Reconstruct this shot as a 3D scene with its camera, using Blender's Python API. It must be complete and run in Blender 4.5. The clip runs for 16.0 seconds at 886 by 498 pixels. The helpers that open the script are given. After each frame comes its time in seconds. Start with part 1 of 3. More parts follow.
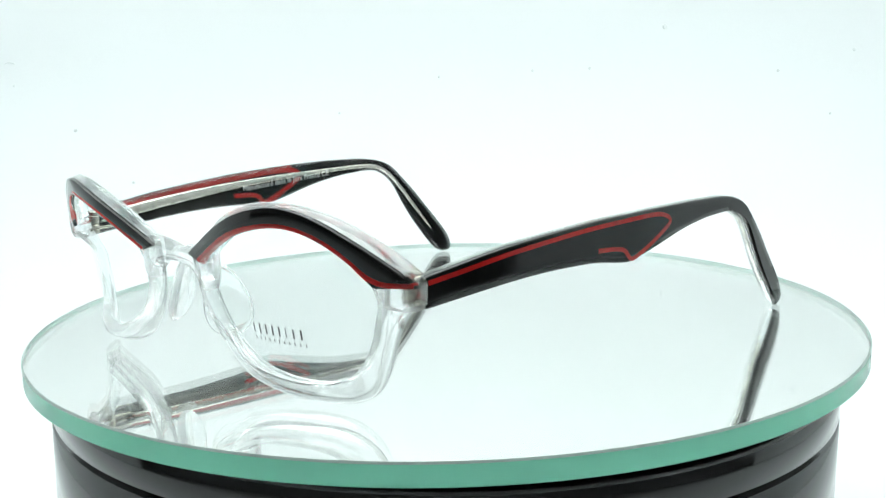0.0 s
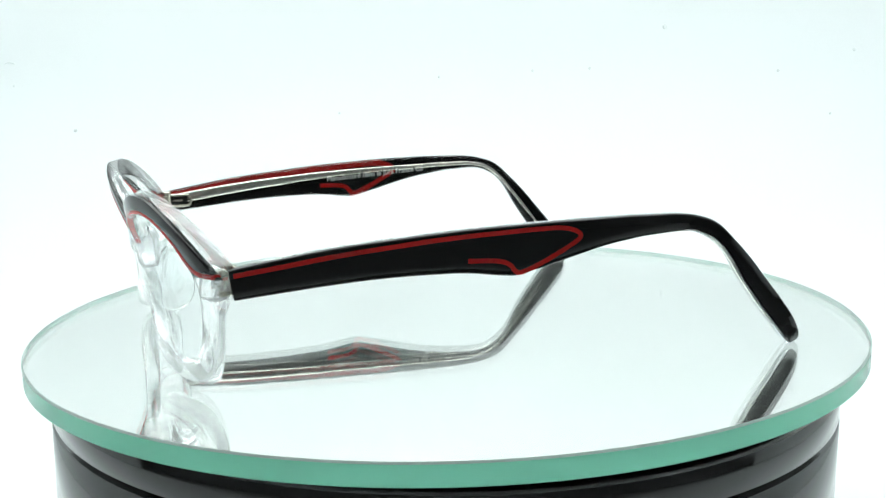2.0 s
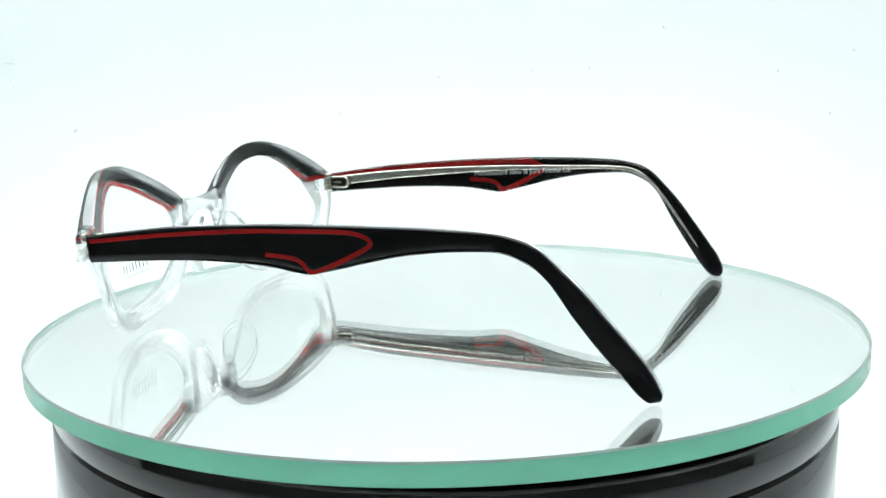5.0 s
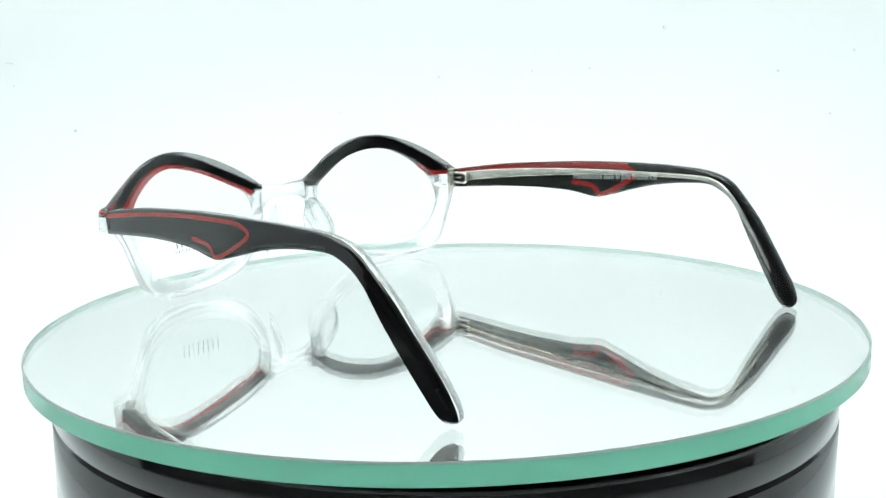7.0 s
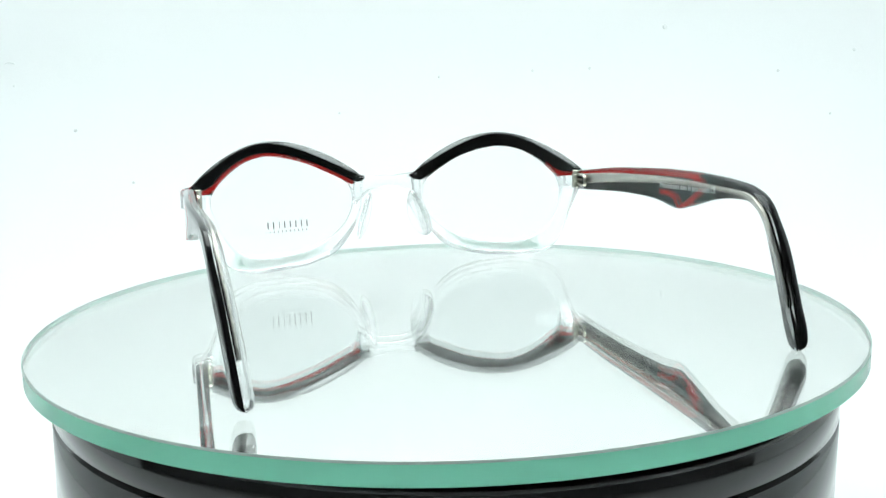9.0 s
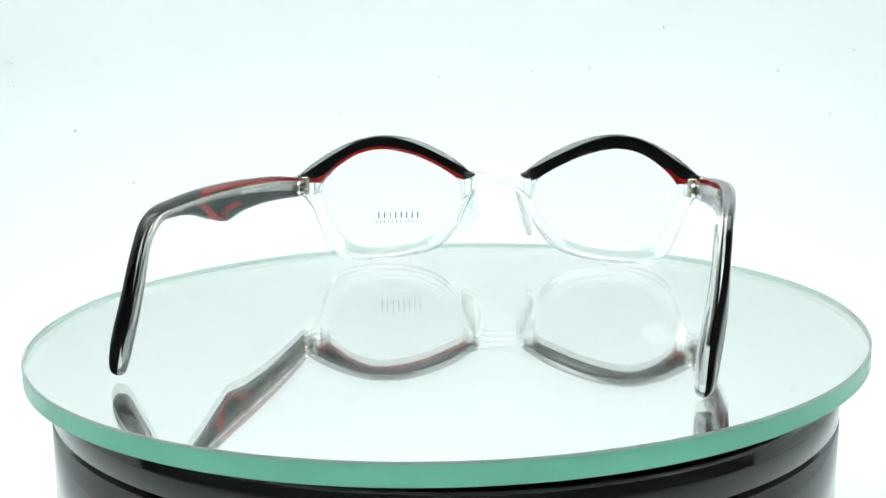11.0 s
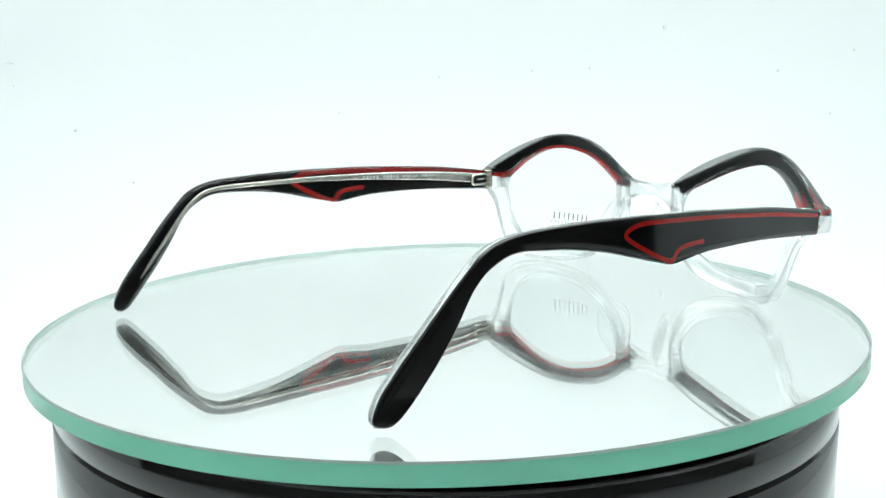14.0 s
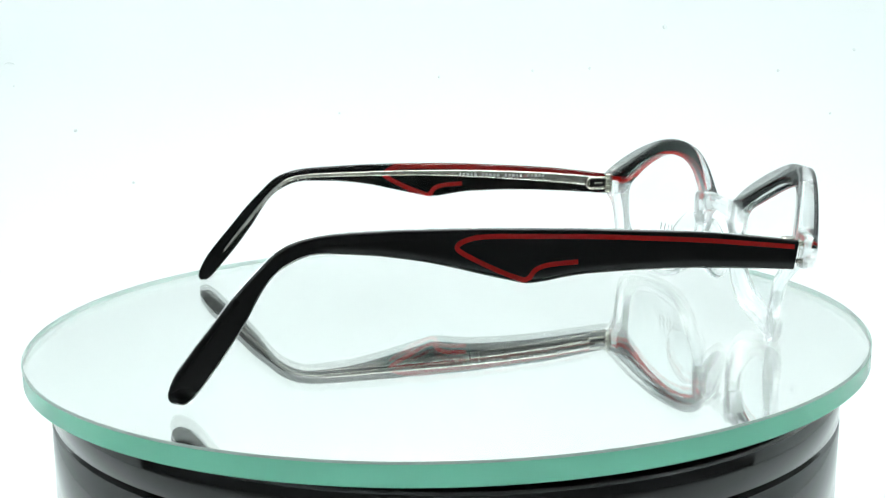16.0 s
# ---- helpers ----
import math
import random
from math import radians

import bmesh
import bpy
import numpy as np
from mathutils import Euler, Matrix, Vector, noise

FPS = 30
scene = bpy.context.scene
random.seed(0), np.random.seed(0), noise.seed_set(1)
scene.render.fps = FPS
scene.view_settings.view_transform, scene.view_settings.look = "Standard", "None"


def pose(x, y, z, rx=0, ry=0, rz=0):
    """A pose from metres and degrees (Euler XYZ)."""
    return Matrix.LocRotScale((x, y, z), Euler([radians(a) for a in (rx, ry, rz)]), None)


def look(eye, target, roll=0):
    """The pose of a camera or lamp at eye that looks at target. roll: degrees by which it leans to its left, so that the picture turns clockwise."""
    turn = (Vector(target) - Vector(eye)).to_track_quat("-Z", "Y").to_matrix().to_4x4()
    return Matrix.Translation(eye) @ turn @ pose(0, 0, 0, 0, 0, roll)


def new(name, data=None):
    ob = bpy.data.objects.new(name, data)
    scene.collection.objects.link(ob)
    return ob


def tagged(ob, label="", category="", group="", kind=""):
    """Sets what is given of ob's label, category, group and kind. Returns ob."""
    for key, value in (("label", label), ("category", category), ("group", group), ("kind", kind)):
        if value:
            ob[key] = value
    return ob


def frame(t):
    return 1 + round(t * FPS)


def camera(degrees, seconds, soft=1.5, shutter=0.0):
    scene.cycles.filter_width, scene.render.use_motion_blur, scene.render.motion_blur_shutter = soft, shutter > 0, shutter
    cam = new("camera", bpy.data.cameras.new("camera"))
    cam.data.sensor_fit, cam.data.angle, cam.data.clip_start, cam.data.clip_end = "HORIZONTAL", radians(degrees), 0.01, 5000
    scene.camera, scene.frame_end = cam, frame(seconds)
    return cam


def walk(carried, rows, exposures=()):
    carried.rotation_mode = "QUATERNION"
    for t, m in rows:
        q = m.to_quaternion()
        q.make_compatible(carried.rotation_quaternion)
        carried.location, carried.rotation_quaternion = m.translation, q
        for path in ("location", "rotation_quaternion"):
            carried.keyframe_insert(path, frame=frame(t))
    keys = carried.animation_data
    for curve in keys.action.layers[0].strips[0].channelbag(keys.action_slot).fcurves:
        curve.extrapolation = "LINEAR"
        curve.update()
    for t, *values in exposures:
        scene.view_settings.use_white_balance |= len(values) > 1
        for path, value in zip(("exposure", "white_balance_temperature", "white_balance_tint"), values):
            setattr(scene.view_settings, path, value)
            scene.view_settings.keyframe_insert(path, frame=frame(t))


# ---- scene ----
# The camera stands still before a small light tent; the mirror plate turns clockwise and carries the spectacles.
cam = camera(43.78, 16.0, soft=1.3)
EYE = Vector((0.0, -0.29, 0.07156))
PITCH, YAW = radians(10.488), radians(0.076)
AIM = EYE + Vector((math.sin(YAW) * math.cos(PITCH), math.cos(YAW) * math.cos(PITCH), -math.sin(PITCH)))
VIEW = look(EYE, AIM, -1.459)
walk(cam, [(0.0, VIEW), (16.0, VIEW)], exposures=[(0.0, 0.0), (1.0, 0.0), (3.5, 0.06), (7.0, 0.03), (9.0, 0.0), (12.5, -0.03), (14.0, -0.02), (16.0, 0.07)])

# ---- light: one diffused LED panel in the roof of the tent, white cloth walls, an added bounce box for the dim room outside ----
PANEL = 4.25
world = bpy.data.worlds.new("dim_room_air")
scene.world = world
world.use_nodes = True
world.node_tree.nodes["Background"].inputs["Color"].default_value = (0.75, 0.85, 0.9, 1)
world.node_tree.nodes["Background"].inputs["Strength"].default_value = 0.02

# ---- materials ----


def material(name, color, rough=0.4, metal=0.0, ior=1.5, clear=0.0, vary=0.06, grain=800.0, bump=0.0, coat=0.0, stain=40.0):
    """A surface with broad and fine variation of tone and gloss."""
    m = bpy.data.materials.new(name)
    m.use_nodes = True
    n, link = m.node_tree.nodes, m.node_tree.links
    b = n["Principled BSDF"]
    b.inputs["Metallic"].default_value = metal
    b.inputs["IOR"].default_value = ior
    b.inputs["Transmission Weight"].default_value = clear
    b.inputs["Coat Weight"].default_value = coat
    b.inputs["Coat Roughness"].default_value = 0.03
    b.inputs["Roughness"].default_value = rough
    b.inputs["Base Color"].default_value = (*color, 1)
    if vary:
        place = n.new("ShaderNodeTexCoord")
        broad, fine = n.new("ShaderNodeTexNoise"), n.new("ShaderNodeTexNoise")
        broad.inputs["Scale"].default_value, fine.inputs["Scale"].default_value = stain, grain
        both = n.new("ShaderNodeMath")
        both.operation = "ADD"
        span = n.new("ShaderNodeMapRange")
        span.inputs["From Min"].default_value, span.inputs["From Max"].default_value = 0.6, 1.4
        span.inputs["To Min"].default_value, span.inputs["To Max"].default_value = 1 - vary, 1 + vary
        tone = n.new("ShaderNodeVectorMath")
        tone.operation = "SCALE"
        tone.inputs[0].default_value = color
        for t in (broad, fine):
            link.new(place.outputs["Object"], t.inputs["Vector"])
        link.new(broad.outputs["Fac"], both.inputs[0])
        link.new(fine.outputs["Fac"], both.inputs[1])
        link.new(both.outputs[0], span.inputs["Value"])
        link.new(span.outputs[0], tone.inputs["Scale"])
        link.new(tone.outputs[0], b.inputs["Base Color"])
        if bump:
            relief = n.new("ShaderNodeBump")
            relief.inputs["Strength"].default_value = bump
            relief.inputs["Distance"].default_value = 0.0002
            link.new(fine.outputs["Fac"], relief.inputs["Height"])
            link.new(relief.outputs["Normal"], b.inputs["Normal"])
    return m


CLEAR = material("clear_acetate", (0.985, 0.992, 0.992), 0.0, ior=1.47, clear=1.0, vary=0)
LENS = material("demo_lens", (0.985, 0.992, 0.99), 0.0, ior=1.45, clear=1.0, vary=0)
BLACK = material("black_acetate", (0.005, 0.0045, 0.0045), 0.08, ior=1.43, vary=0.3, grain=900, stain=120)
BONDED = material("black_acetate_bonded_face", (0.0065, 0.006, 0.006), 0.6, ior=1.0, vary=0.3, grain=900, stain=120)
RED = material("red_acetate", (0.6, 0.016, 0.014), 0.12, ior=1.47, vary=0.12, grain=900)
STEEL = material("nickel_silver", (0.62, 0.60, 0.545), 0.27, metal=1.0, vary=0.22, grain=1500, bump=0.25, stain=400)
HINGE = material("polished_hinge_metal", (0.6, 0.575, 0.5), 0.27, metal=1.0, vary=0.1, grain=1200)
PRINT = material("grey_print", (0.16, 0.165, 0.165), 0.6, vary=0.1)
SILVER_PRINT = material("silver_print", (0.8, 0.81, 0.81), 0.5, vary=0.08)
GLASS = material("float_glass", (0.994, 1.0, 0.997), 0.0, ior=1.52, clear=1.0, vary=0)
MIRROR = material("silvering", (0.966, 0.978, 0.962), 0.0, metal=1.0, vary=0)
EDGE = material("ground_green_glass_edge", (0.3, 0.97, 0.74), 0.22, ior=1.52, vary=0.05, grain=300, bump=0.05)
BEVEL = material("ground_glass_arris", (0.5, 0.62, 0.58), 0.3, ior=1.52, vary=0.08, grain=500, bump=0.05)
GLOSS = material("glossy_black_plastic", (0.006, 0.006, 0.0065), 0.07, ior=1.6, vary=0.25, grain=500, bump=0.02)
DULL = material("dull_black_plastic", (0.01, 0.01, 0.01), 0.5, vary=0.2)
CLOTH = material("white_tent_cloth", (0.85, 0.875, 0.88), 0.9, vary=0.012, grain=900, bump=0.05, stain=9)
ROOM = material("room_paint", (0.66, 0.67, 0.67), 0.8, vary=0.1, grain=200, stain=4)
SPECK = material("grey_dust", (0.73, 0.76, 0.76), 0.9, vary=0.2)


def let_through(m, color, share):
    """Ground glass: part of the light that falls on one side comes out at the other."""
    n, link = m.node_tree.nodes, m.node_tree.links
    soft, mix = n.new("ShaderNodeBsdfTranslucent"), n.new("ShaderNodeMixShader")
    soft.inputs["Color"].default_value = (*color, 1)
    mix.inputs["Fac"].default_value = share
    link.new(n["Principled BSDF"].outputs[0], mix.inputs[1])
    link.new(soft.outputs[0], mix.inputs[2])
    link.new(mix.outputs[0], n["Material Output"].inputs["Surface"])


# pale, slightly pink: whitens the far edge in place of reflection inside the glass
BRIGHTENER = material("pale_brightener", (0.99, 0.95, 0.965), 0.4, ior=1.2, vary=0.05, grain=400)
let_through(BRIGHTENER, (1.0, 0.99, 0.99), 0.55)
let_through(EDGE, (0.37, 1.0, 0.77), 0.98)
let_through(BEVEL, (0.7, 0.86, 0.8), 0.35)


def glazed(m, ior=1.5, rough=0.12):
    """A smooth skin whose gloss grows towards grazing sight."""
    n, link = m.node_tree.nodes, m.node_tree.links
    end = n["Material Output"].inputs["Surface"]
    body = end.links[0].from_socket
    fres, gloss, mix = n.new("ShaderNodeFresnel"), n.new("ShaderNodeBsdfGlossy"), n.new("ShaderNodeMixShader")
    fres.inputs["IOR"].default_value = ior
    gloss.inputs["Roughness"].default_value = rough
    link.new(fres.outputs[0], mix.inputs["Fac"])
    link.new(body, mix.inputs[1])
    link.new(gloss.outputs[0], mix.inputs[2])
    link.new(mix.outputs[0], end)


glazed(EDGE)


def see_through(m, share, gloss=None):
    """Clear plastic: a share of the light goes straight on. A thin lens bends nothing and only adds a faint gloss."""
    n, link = m.node_tree.nodes, m.node_tree.links
    clear, mix = n.new("ShaderNodeBsdfTransparent"), n.new("ShaderNodeMixShader")
    clear.inputs["Color"].default_value = (0.985, 0.992, 0.992, 1)
    mix.inputs["Fac"].default_value = share
    body = n["Principled BSDF"]
    if gloss is not None:
        body = n.new("ShaderNodeBsdfGlossy")
        body.inputs["Roughness"].default_value = gloss
    link.new(body.outputs[0], mix.inputs[1])
    link.new(clear.outputs[0], mix.inputs[2])
    link.new(mix.outputs[0], n["Material Output"].inputs["Surface"])


def veiled(m, color, share):
    """A thin even pale haze mixed into a polished face, to wash out its reflections."""
    n, link = m.node_tree.nodes, m.node_tree.links
    film, mix, cloud, span = n.new("ShaderNodeBsdfDiffuse"), n.new("ShaderNodeMixShader"), n.new("ShaderNodeTexNoise"), n.new("ShaderNodeMapRange")
    film.inputs["Color"].default_value = (*color, 1)
    cloud.inputs["Scale"].default_value = 30
    span.inputs["To Min"].default_value, span.inputs["To Max"].default_value = share * 0.8, share * 1.2
    link.new(cloud.outputs["Fac"], span.inputs["Value"])
    link.new(span.outputs[0], mix.inputs["Fac"])
    link.new(n["Principled BSDF"].outputs[0], mix.inputs[1])
    link.new(film.outputs[0], mix.inputs[2])
    link.new(mix.outputs[0], n["Material Output"].inputs["Surface"])


see_through(LENS, 0.978, 0.02)
see_through(CLEAR, 0.34)
# pale veil painted on the glass: greys the dark reflections, lifts the mirror
veiled(GLASS, (0.8, 0.84, 0.83), 0.035)


def glowing(name, color, strength):
    m = bpy.data.materials.new(name)
    m.use_nodes = True
    b = m.node_tree.nodes["Principled BSDF"]
    b.inputs["Base Color"].default_value = (0.8, 0.8, 0.8, 1)
    b.inputs["Emission Color"].default_value = (*color, 1)
    b.inputs["Emission Strength"].default_value = strength
    return m


PANEL_GLOW = glowing("led_diffuser", (0.92, 1.0, 0.985), PANEL)

# ---- mesh helpers; lengths in millimetres until they are linked ----
MM = 0.001


def part(name, bm, mat, parent=None, label="", smooth=True, scale=MM):
    """Links a bmesh as one mesh object under a thing or a part."""
    bmesh.ops.recalc_face_normals(bm, faces=bm.faces)
    bm.transform(Matrix.Scale(scale, 4))
    me = bpy.data.meshes.new(name)
    bm.to_mesh(me)
    bm.free()
    for m in mat if isinstance(mat, (list, tuple)) else [mat]:
        me.materials.append(m)
    me.shade_smooth() if smooth else me.shade_flat()
    ob = new(name, me)
    ob.parent = parent
    if label:
        tagged(ob, label)
    return ob


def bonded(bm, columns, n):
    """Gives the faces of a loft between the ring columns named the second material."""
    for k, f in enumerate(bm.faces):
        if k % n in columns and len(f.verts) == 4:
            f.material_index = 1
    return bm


def sharp(ob, degrees=35):
    ob.data.set_sharp_from_angle(angle=radians(degrees))
    return ob


def spline(points, per=4):
    """A smooth curve through the points, per steps a span."""
    p = [np.array(q, float) for q in points]
    p = [2 * p[0] - p[1], *p, 2 * p[-1] - p[-2]]
    out = []
    for a, b, c, d in zip(p, p[1:], p[2:], p[3:]):
        for k in range(per):
            t = k / per
            out.append(0.5 * (2 * b + (c - a) * t + (2 * a - 5 * b + 4 * c - d) * t * t + (3 * b - a - 3 * c + d) * t ** 3))
    return out + [p[-2]]


def even(points, n):
    """n points at even steps along a polyline."""
    p = np.array(points, float)
    s = np.concatenate([[0], np.cumsum(np.linalg.norm(np.diff(p, axis=0), axis=1))])
    u = np.linspace(0, s[-1], n)
    return np.stack([np.interp(u, s, p[:, k]) for k in range(p.shape[1])], -1)


def eased(points, passes, closed=False):
    """The line with its small kinks drawn out; the ends stay unless it is closed."""
    p = np.array(points, float)
    for _ in range(passes):
        q = 0.5 * p + 0.25 * (np.roll(p, 1, axis=0) + np.roll(p, -1, axis=0))
        if not closed:
            q[0], q[-1] = p[0], p[-1]
        p = q
    return p


def loft(rings, closed=False):
    """A skin over rings of points; ends capped unless the rings close on themselves."""
    bm = bmesh.new()
    rows = [[bm.verts.new(q) for q in r] for r in rings]
    n = len(rows[0])
    for a, b in zip(rows, rows[1:] + rows[:1] if closed else rows[1:]):
        for i in range(n):
            bm.faces.new((a[i], a[(i + 1) % n], b[(i + 1) % n], b[i]))
    if not closed:
        bm.faces.new(rows[0])
        bm.faces.new(rows[-1])
    return bm


def turned(profile, steps=160, material_of=None):
    """A body of revolution about z from (radius, height) pairs; radius 0 closes it."""
    bm = bmesh.new()
    rows = []
    for r, z in profile:
        rows.append([bm.verts.new((0, 0, z))] if r == 0 else
                    [bm.verts.new((r * math.cos(2 * math.pi * k / steps), r * math.sin(2 * math.pi * k / steps), z)) for k in range(steps)])
    for j, (a, b) in enumerate(zip(rows, rows[1:])):
        for k in range(steps):
            q = [a[k % len(a)], a[(k + 1) % len(a)], b[(k + 1) % len(b)], b[k % len(b)]]
            f = bm.faces.new(list(dict.fromkeys(q)))
            f.material_index = material_of[j] if material_of else 0
    return bm


def rounded_box(size, at, r=0.5, segments=3, turn=None):
    bm = bmesh.new()
    bmesh.ops.create_cube(bm, size=1)
    bm.transform(Matrix.Diagonal((*size, 1)))
    bmesh.ops.bevel(bm, geom=bm.edges[:], offset=r, segments=segments, affect="EDGES", profile=0.5)
    bm.transform(Matrix.Translation(at) @ (turn or Matrix()))
    return bm


# ---- the tent, and an unseen bounce box for the room ----
def box_room():
    bm = bmesh.new()
    bmesh.ops.create_cube(bm, size=1)
    bm.transform(Matrix.Translation((0, -0.2, 0.3)) @ Matrix.Diagonal((1.5, 1.4, 0.8, 1)))
    bmesh.ops.reverse_faces(bm, faces=bm.faces)
    return bm


# added box, out of view: its close walls throw the tent's spill back
room = part("wall_room", box_room(), ROOM, scale=1, smooth=False)
tagged(room, "unseen bounce walls set close around the light tent, for the dim room", "wall", kind="structure")

FLOOR, BACK, SIDE, FRONT, TOP, BEND = -0.080, 0.36, 0.37, -0.095, 0.45, 0.16


def sweep():
    """One white sheet: floor, a wide bend, and the back wall."""
    line = [(-0.30, FLOOR), (-0.1, FLOOR), (0.05, FLOOR)]
    for k in range(41):
        a = math.pi / 2 * k / 40
        line.append((BACK - BEND + BEND * math.sin(a), FLOOR + BEND - BEND * math.cos(a)))
    line += [(BACK, 0.2), (BACK, TOP)]
    thick = 0.003
    under = []
    for k, (y, z) in enumerate(line):
        (ya, za), (yb, zb) = line[max(k - 1, 0)], line[min(k + 1, len(line) - 1)]
        ty, tz = yb - ya, zb - za
        n = math.hypot(ty, tz)
        under.append((y + thick * tz / n, z - thick * ty / n))
    return loft([[(x, y, z) for y, z in line + under[::-1]] for x in (-SIDE, SIDE)])


backdrop = tagged(sharp(part("backdrop", sweep(), CLOTH, scale=1), 30), "seamless white curved backdrop sheet of a light tent", "backdrop", kind="structure")
for name, x in (("wall_left", -SIDE - 0.004), ("wall_right", SIDE + 0.004)):
    side = part(name, rounded_box((0.006, BACK - FRONT + 0.01, TOP - FLOOR), (x, (BACK + FRONT) / 2, (TOP + FLOOR) / 2), 0.002, 1), CLOTH, scale=1, smooth=False)
    tagged(side, "white cloth side wall of the light tent", "wall", kind="structure")
roof = part("ceiling", rounded_box((2 * SIDE + 0.02, BACK - FRONT + 0.02, 0.006), (0, (BACK + FRONT) / 2, TOP + 0.005), 0.002, 1), CLOTH, scale=1, smooth=False)
tagged(roof, "white cloth roof of the light tent", "ceiling", kind="structure")


def led_panel():
    lamp = tagged(new("led_panel"), "flat white diffused light panel under the tent roof", "lamp")
    lamp.location = (0, 0.13, TOP - 0.006)
    part("housing", rounded_box((0.60, 0.38, 0.006), (0, 0, 0.004), 0.002, 2), ROOM, lamp, scale=1, smooth=False)
    part("diffuser", rounded_box((0.58, 0.36, 0.004), (0, 0, -0.001), 0.0015, 2), PANEL_GLOW, lamp, "glowing white diffuser", scale=1, smooth=False)
    return lamp


led_panel()

# ---- the turntable ----
turntable = tagged(new("turntable"), "round glossy black plastic turntable base with two grooves", "turntable")
turntable.matrix_world = pose(0.0006, 0, 0, 0, 1.4, 0)
part("base", turned([(0, -79), (100.6, -79), (101.6, -78), (101.6, -40.8), (101.1, -40.4), (101.1, -39.9), (101.6, -39.5),
                     (101.6, -18.3), (101.2, -17.9), (99.6, -17.9), (99.6, -16.9), (0, -16.9)]), GLOSS, turntable)
part("ring", turned([(86, -16.8), (101.0, -16.8), (101.5, -16.3), (101.5, -9.2), (100.6, -8.2), (97.5, -8.0), (96.8, -8.6), (86, -8.6)]), GLOSS, turntable)
part("platter", turned([(0, -14), (84, -14), (84, -7.4), (0, -7.4)]), DULL, turntable)

# ---- the mirror plate: thick green-edged float glass, silvered below ----
RIM, THICK, ARRIS = 107.7, 4.85, 0.4
mirror_plate = tagged(new("mirror_plate"), "round mirror plate of thick green-edged float glass", "mirror")
part("glass_face", turned([(0, 0), (RIM * 0.5, 0), (RIM - ARRIS - 0.02, 0)], 240), GLASS, mirror_plate, "clear polished glass face").data.flip_normals()
part("silvering", turned([(0, -THICK - 0.01), (RIM - 0.4, -THICK - 0.01), (RIM - 0.4, -THICK + 0.1), (0, -THICK + 0.1)], 240), MIRROR, mirror_plate, "silvered underside")
# added sleeve, no part of the plate: brightens the edge from within
part("edge_lining", turned([(RIM - 0.35, -THICK + 0.15), (RIM - 0.06, -THICK + 0.35), (RIM - 0.06, -ARRIS - 0.05), (RIM - ARRIS - 0.1, -0.08)], 240), BRIGHTENER, mirror_plate, "added pale sleeve that stands in for light reflected inside the edge")
sharp(part("edge", turned([(RIM - ARRIS - 0.02, -THICK - 0.02), (RIM - 0.3, -THICK - 0.02), (RIM, -THICK + 0.3), (RIM, -ARRIS), (RIM - ARRIS - 0.02, 0)], 240,
                          [0, 0, 0, 1]), [EDGE, BEVEL], mirror_plate, "ground green glass edge"), 30)
for o in mirror_plate.children:
    sharp(o, 30)

# ---- the spectacles; x to the wearer's right, y forward, z up, from the middle of the bridge line ----
spectacles = tagged(new("spectacles"), "open clear acetate spectacles with black brows and red inlaid lines", "spectacles")
MID = 4.0


FACE = np.array([(0, 79.4), (5, 79.3), (10, 79.6), (20, 80.7), (28, 81.0), (36, 80.1), (42, 78.6), (52, 75.2), (62, 71.3), (66, 69.5), (72, 66.5)])


def tuck(x, z):
    """How far the lower outer corner of an eye bends back and in, 0 to 1."""
    u, v = min(1.0, max(0.0, (abs(x) - 42) / 16)), min(1.0, max(0.0, (26 - z) / 8))
    return u * u * (3 - 2 * u) * v * v * (3 - 2 * v)


def front_y(x, z):
    """The front's face: two shallow curved lobes that lean a little forward at the top."""
    return float(np.interp(abs(x), FACE_LINE[:, 0], FACE_LINE[:, 1])) + 0.17 * (z - 29) - 2.4 * tuck(x, z)


FACE_LINE = np.array(spline(FACE, 8))
INNER = [(12.1, 24.5), (11.9, 21.8), (12.5, 18.6), (14.5, 14.8), (17.2, 11.9), (20.6, 9.3), (25.2, 7.1), (31.0, 5.6), (38.5, 4.9), (44.5, 5.2), (49.6, 6.5), (53.3, 8.7), (56.0, 11.7), (57.9, 15.1),
         (59.0, 18.5), (59.4, 21.9), (58.8, 25.2), (57.6, 27.7), (55.0, 30.6), (51.6, 33.2), (47.6, 35.5), (43.3, 36.8), (38.7, 37.2), (34.3, 36.8), (30.0, 35.9), (25.5, 34.2), (20.8, 31.8),
         (16.4, 29.3), (13.4, 27.1)]
OUTER_TOP = [(67.0, 27.0), (66.3, 28.3), (64.6, 29.4), (62.2, 31.0), (58.1, 33.8), (53.0, 37.0), (47.5, 39.8), (42.3, 41.1), (38.0, 41.1), (33.0, 40.0), (27.0, 38.0), (17.4, 33.6), (7.2, 28.2)]
BACK_TOP = [(67.0, 27.6), (64.6, 30.2), (60.4, 33.8), (56.5, 36.4), (52.0, 38.8), (47.4, 40.7), (42.5, 41.8), (38.2, 42.0), (32.3, 41.4), (29.0, 40.4), (24.7, 39.2), (19.0, 36.4), (15.7, 34.8), (8.6, 29.7)]
OUTER_LOW = [(7.2, 28.2), (9.0, 25.4), (8.8, 20), (12.0, 13.7), (18.0, 7.5), (22.8, 4.4), (30.3, 2.5), (38.5, 1.5), (45.8, 1.5), (52.2, 2.2), (56.9, 3.8), (59.1, 6.8), (60.7, 11.4), (62.5, 16.6), (63.9, 20.2),
             (65.0, 23.6), (67.0, 27.0)]
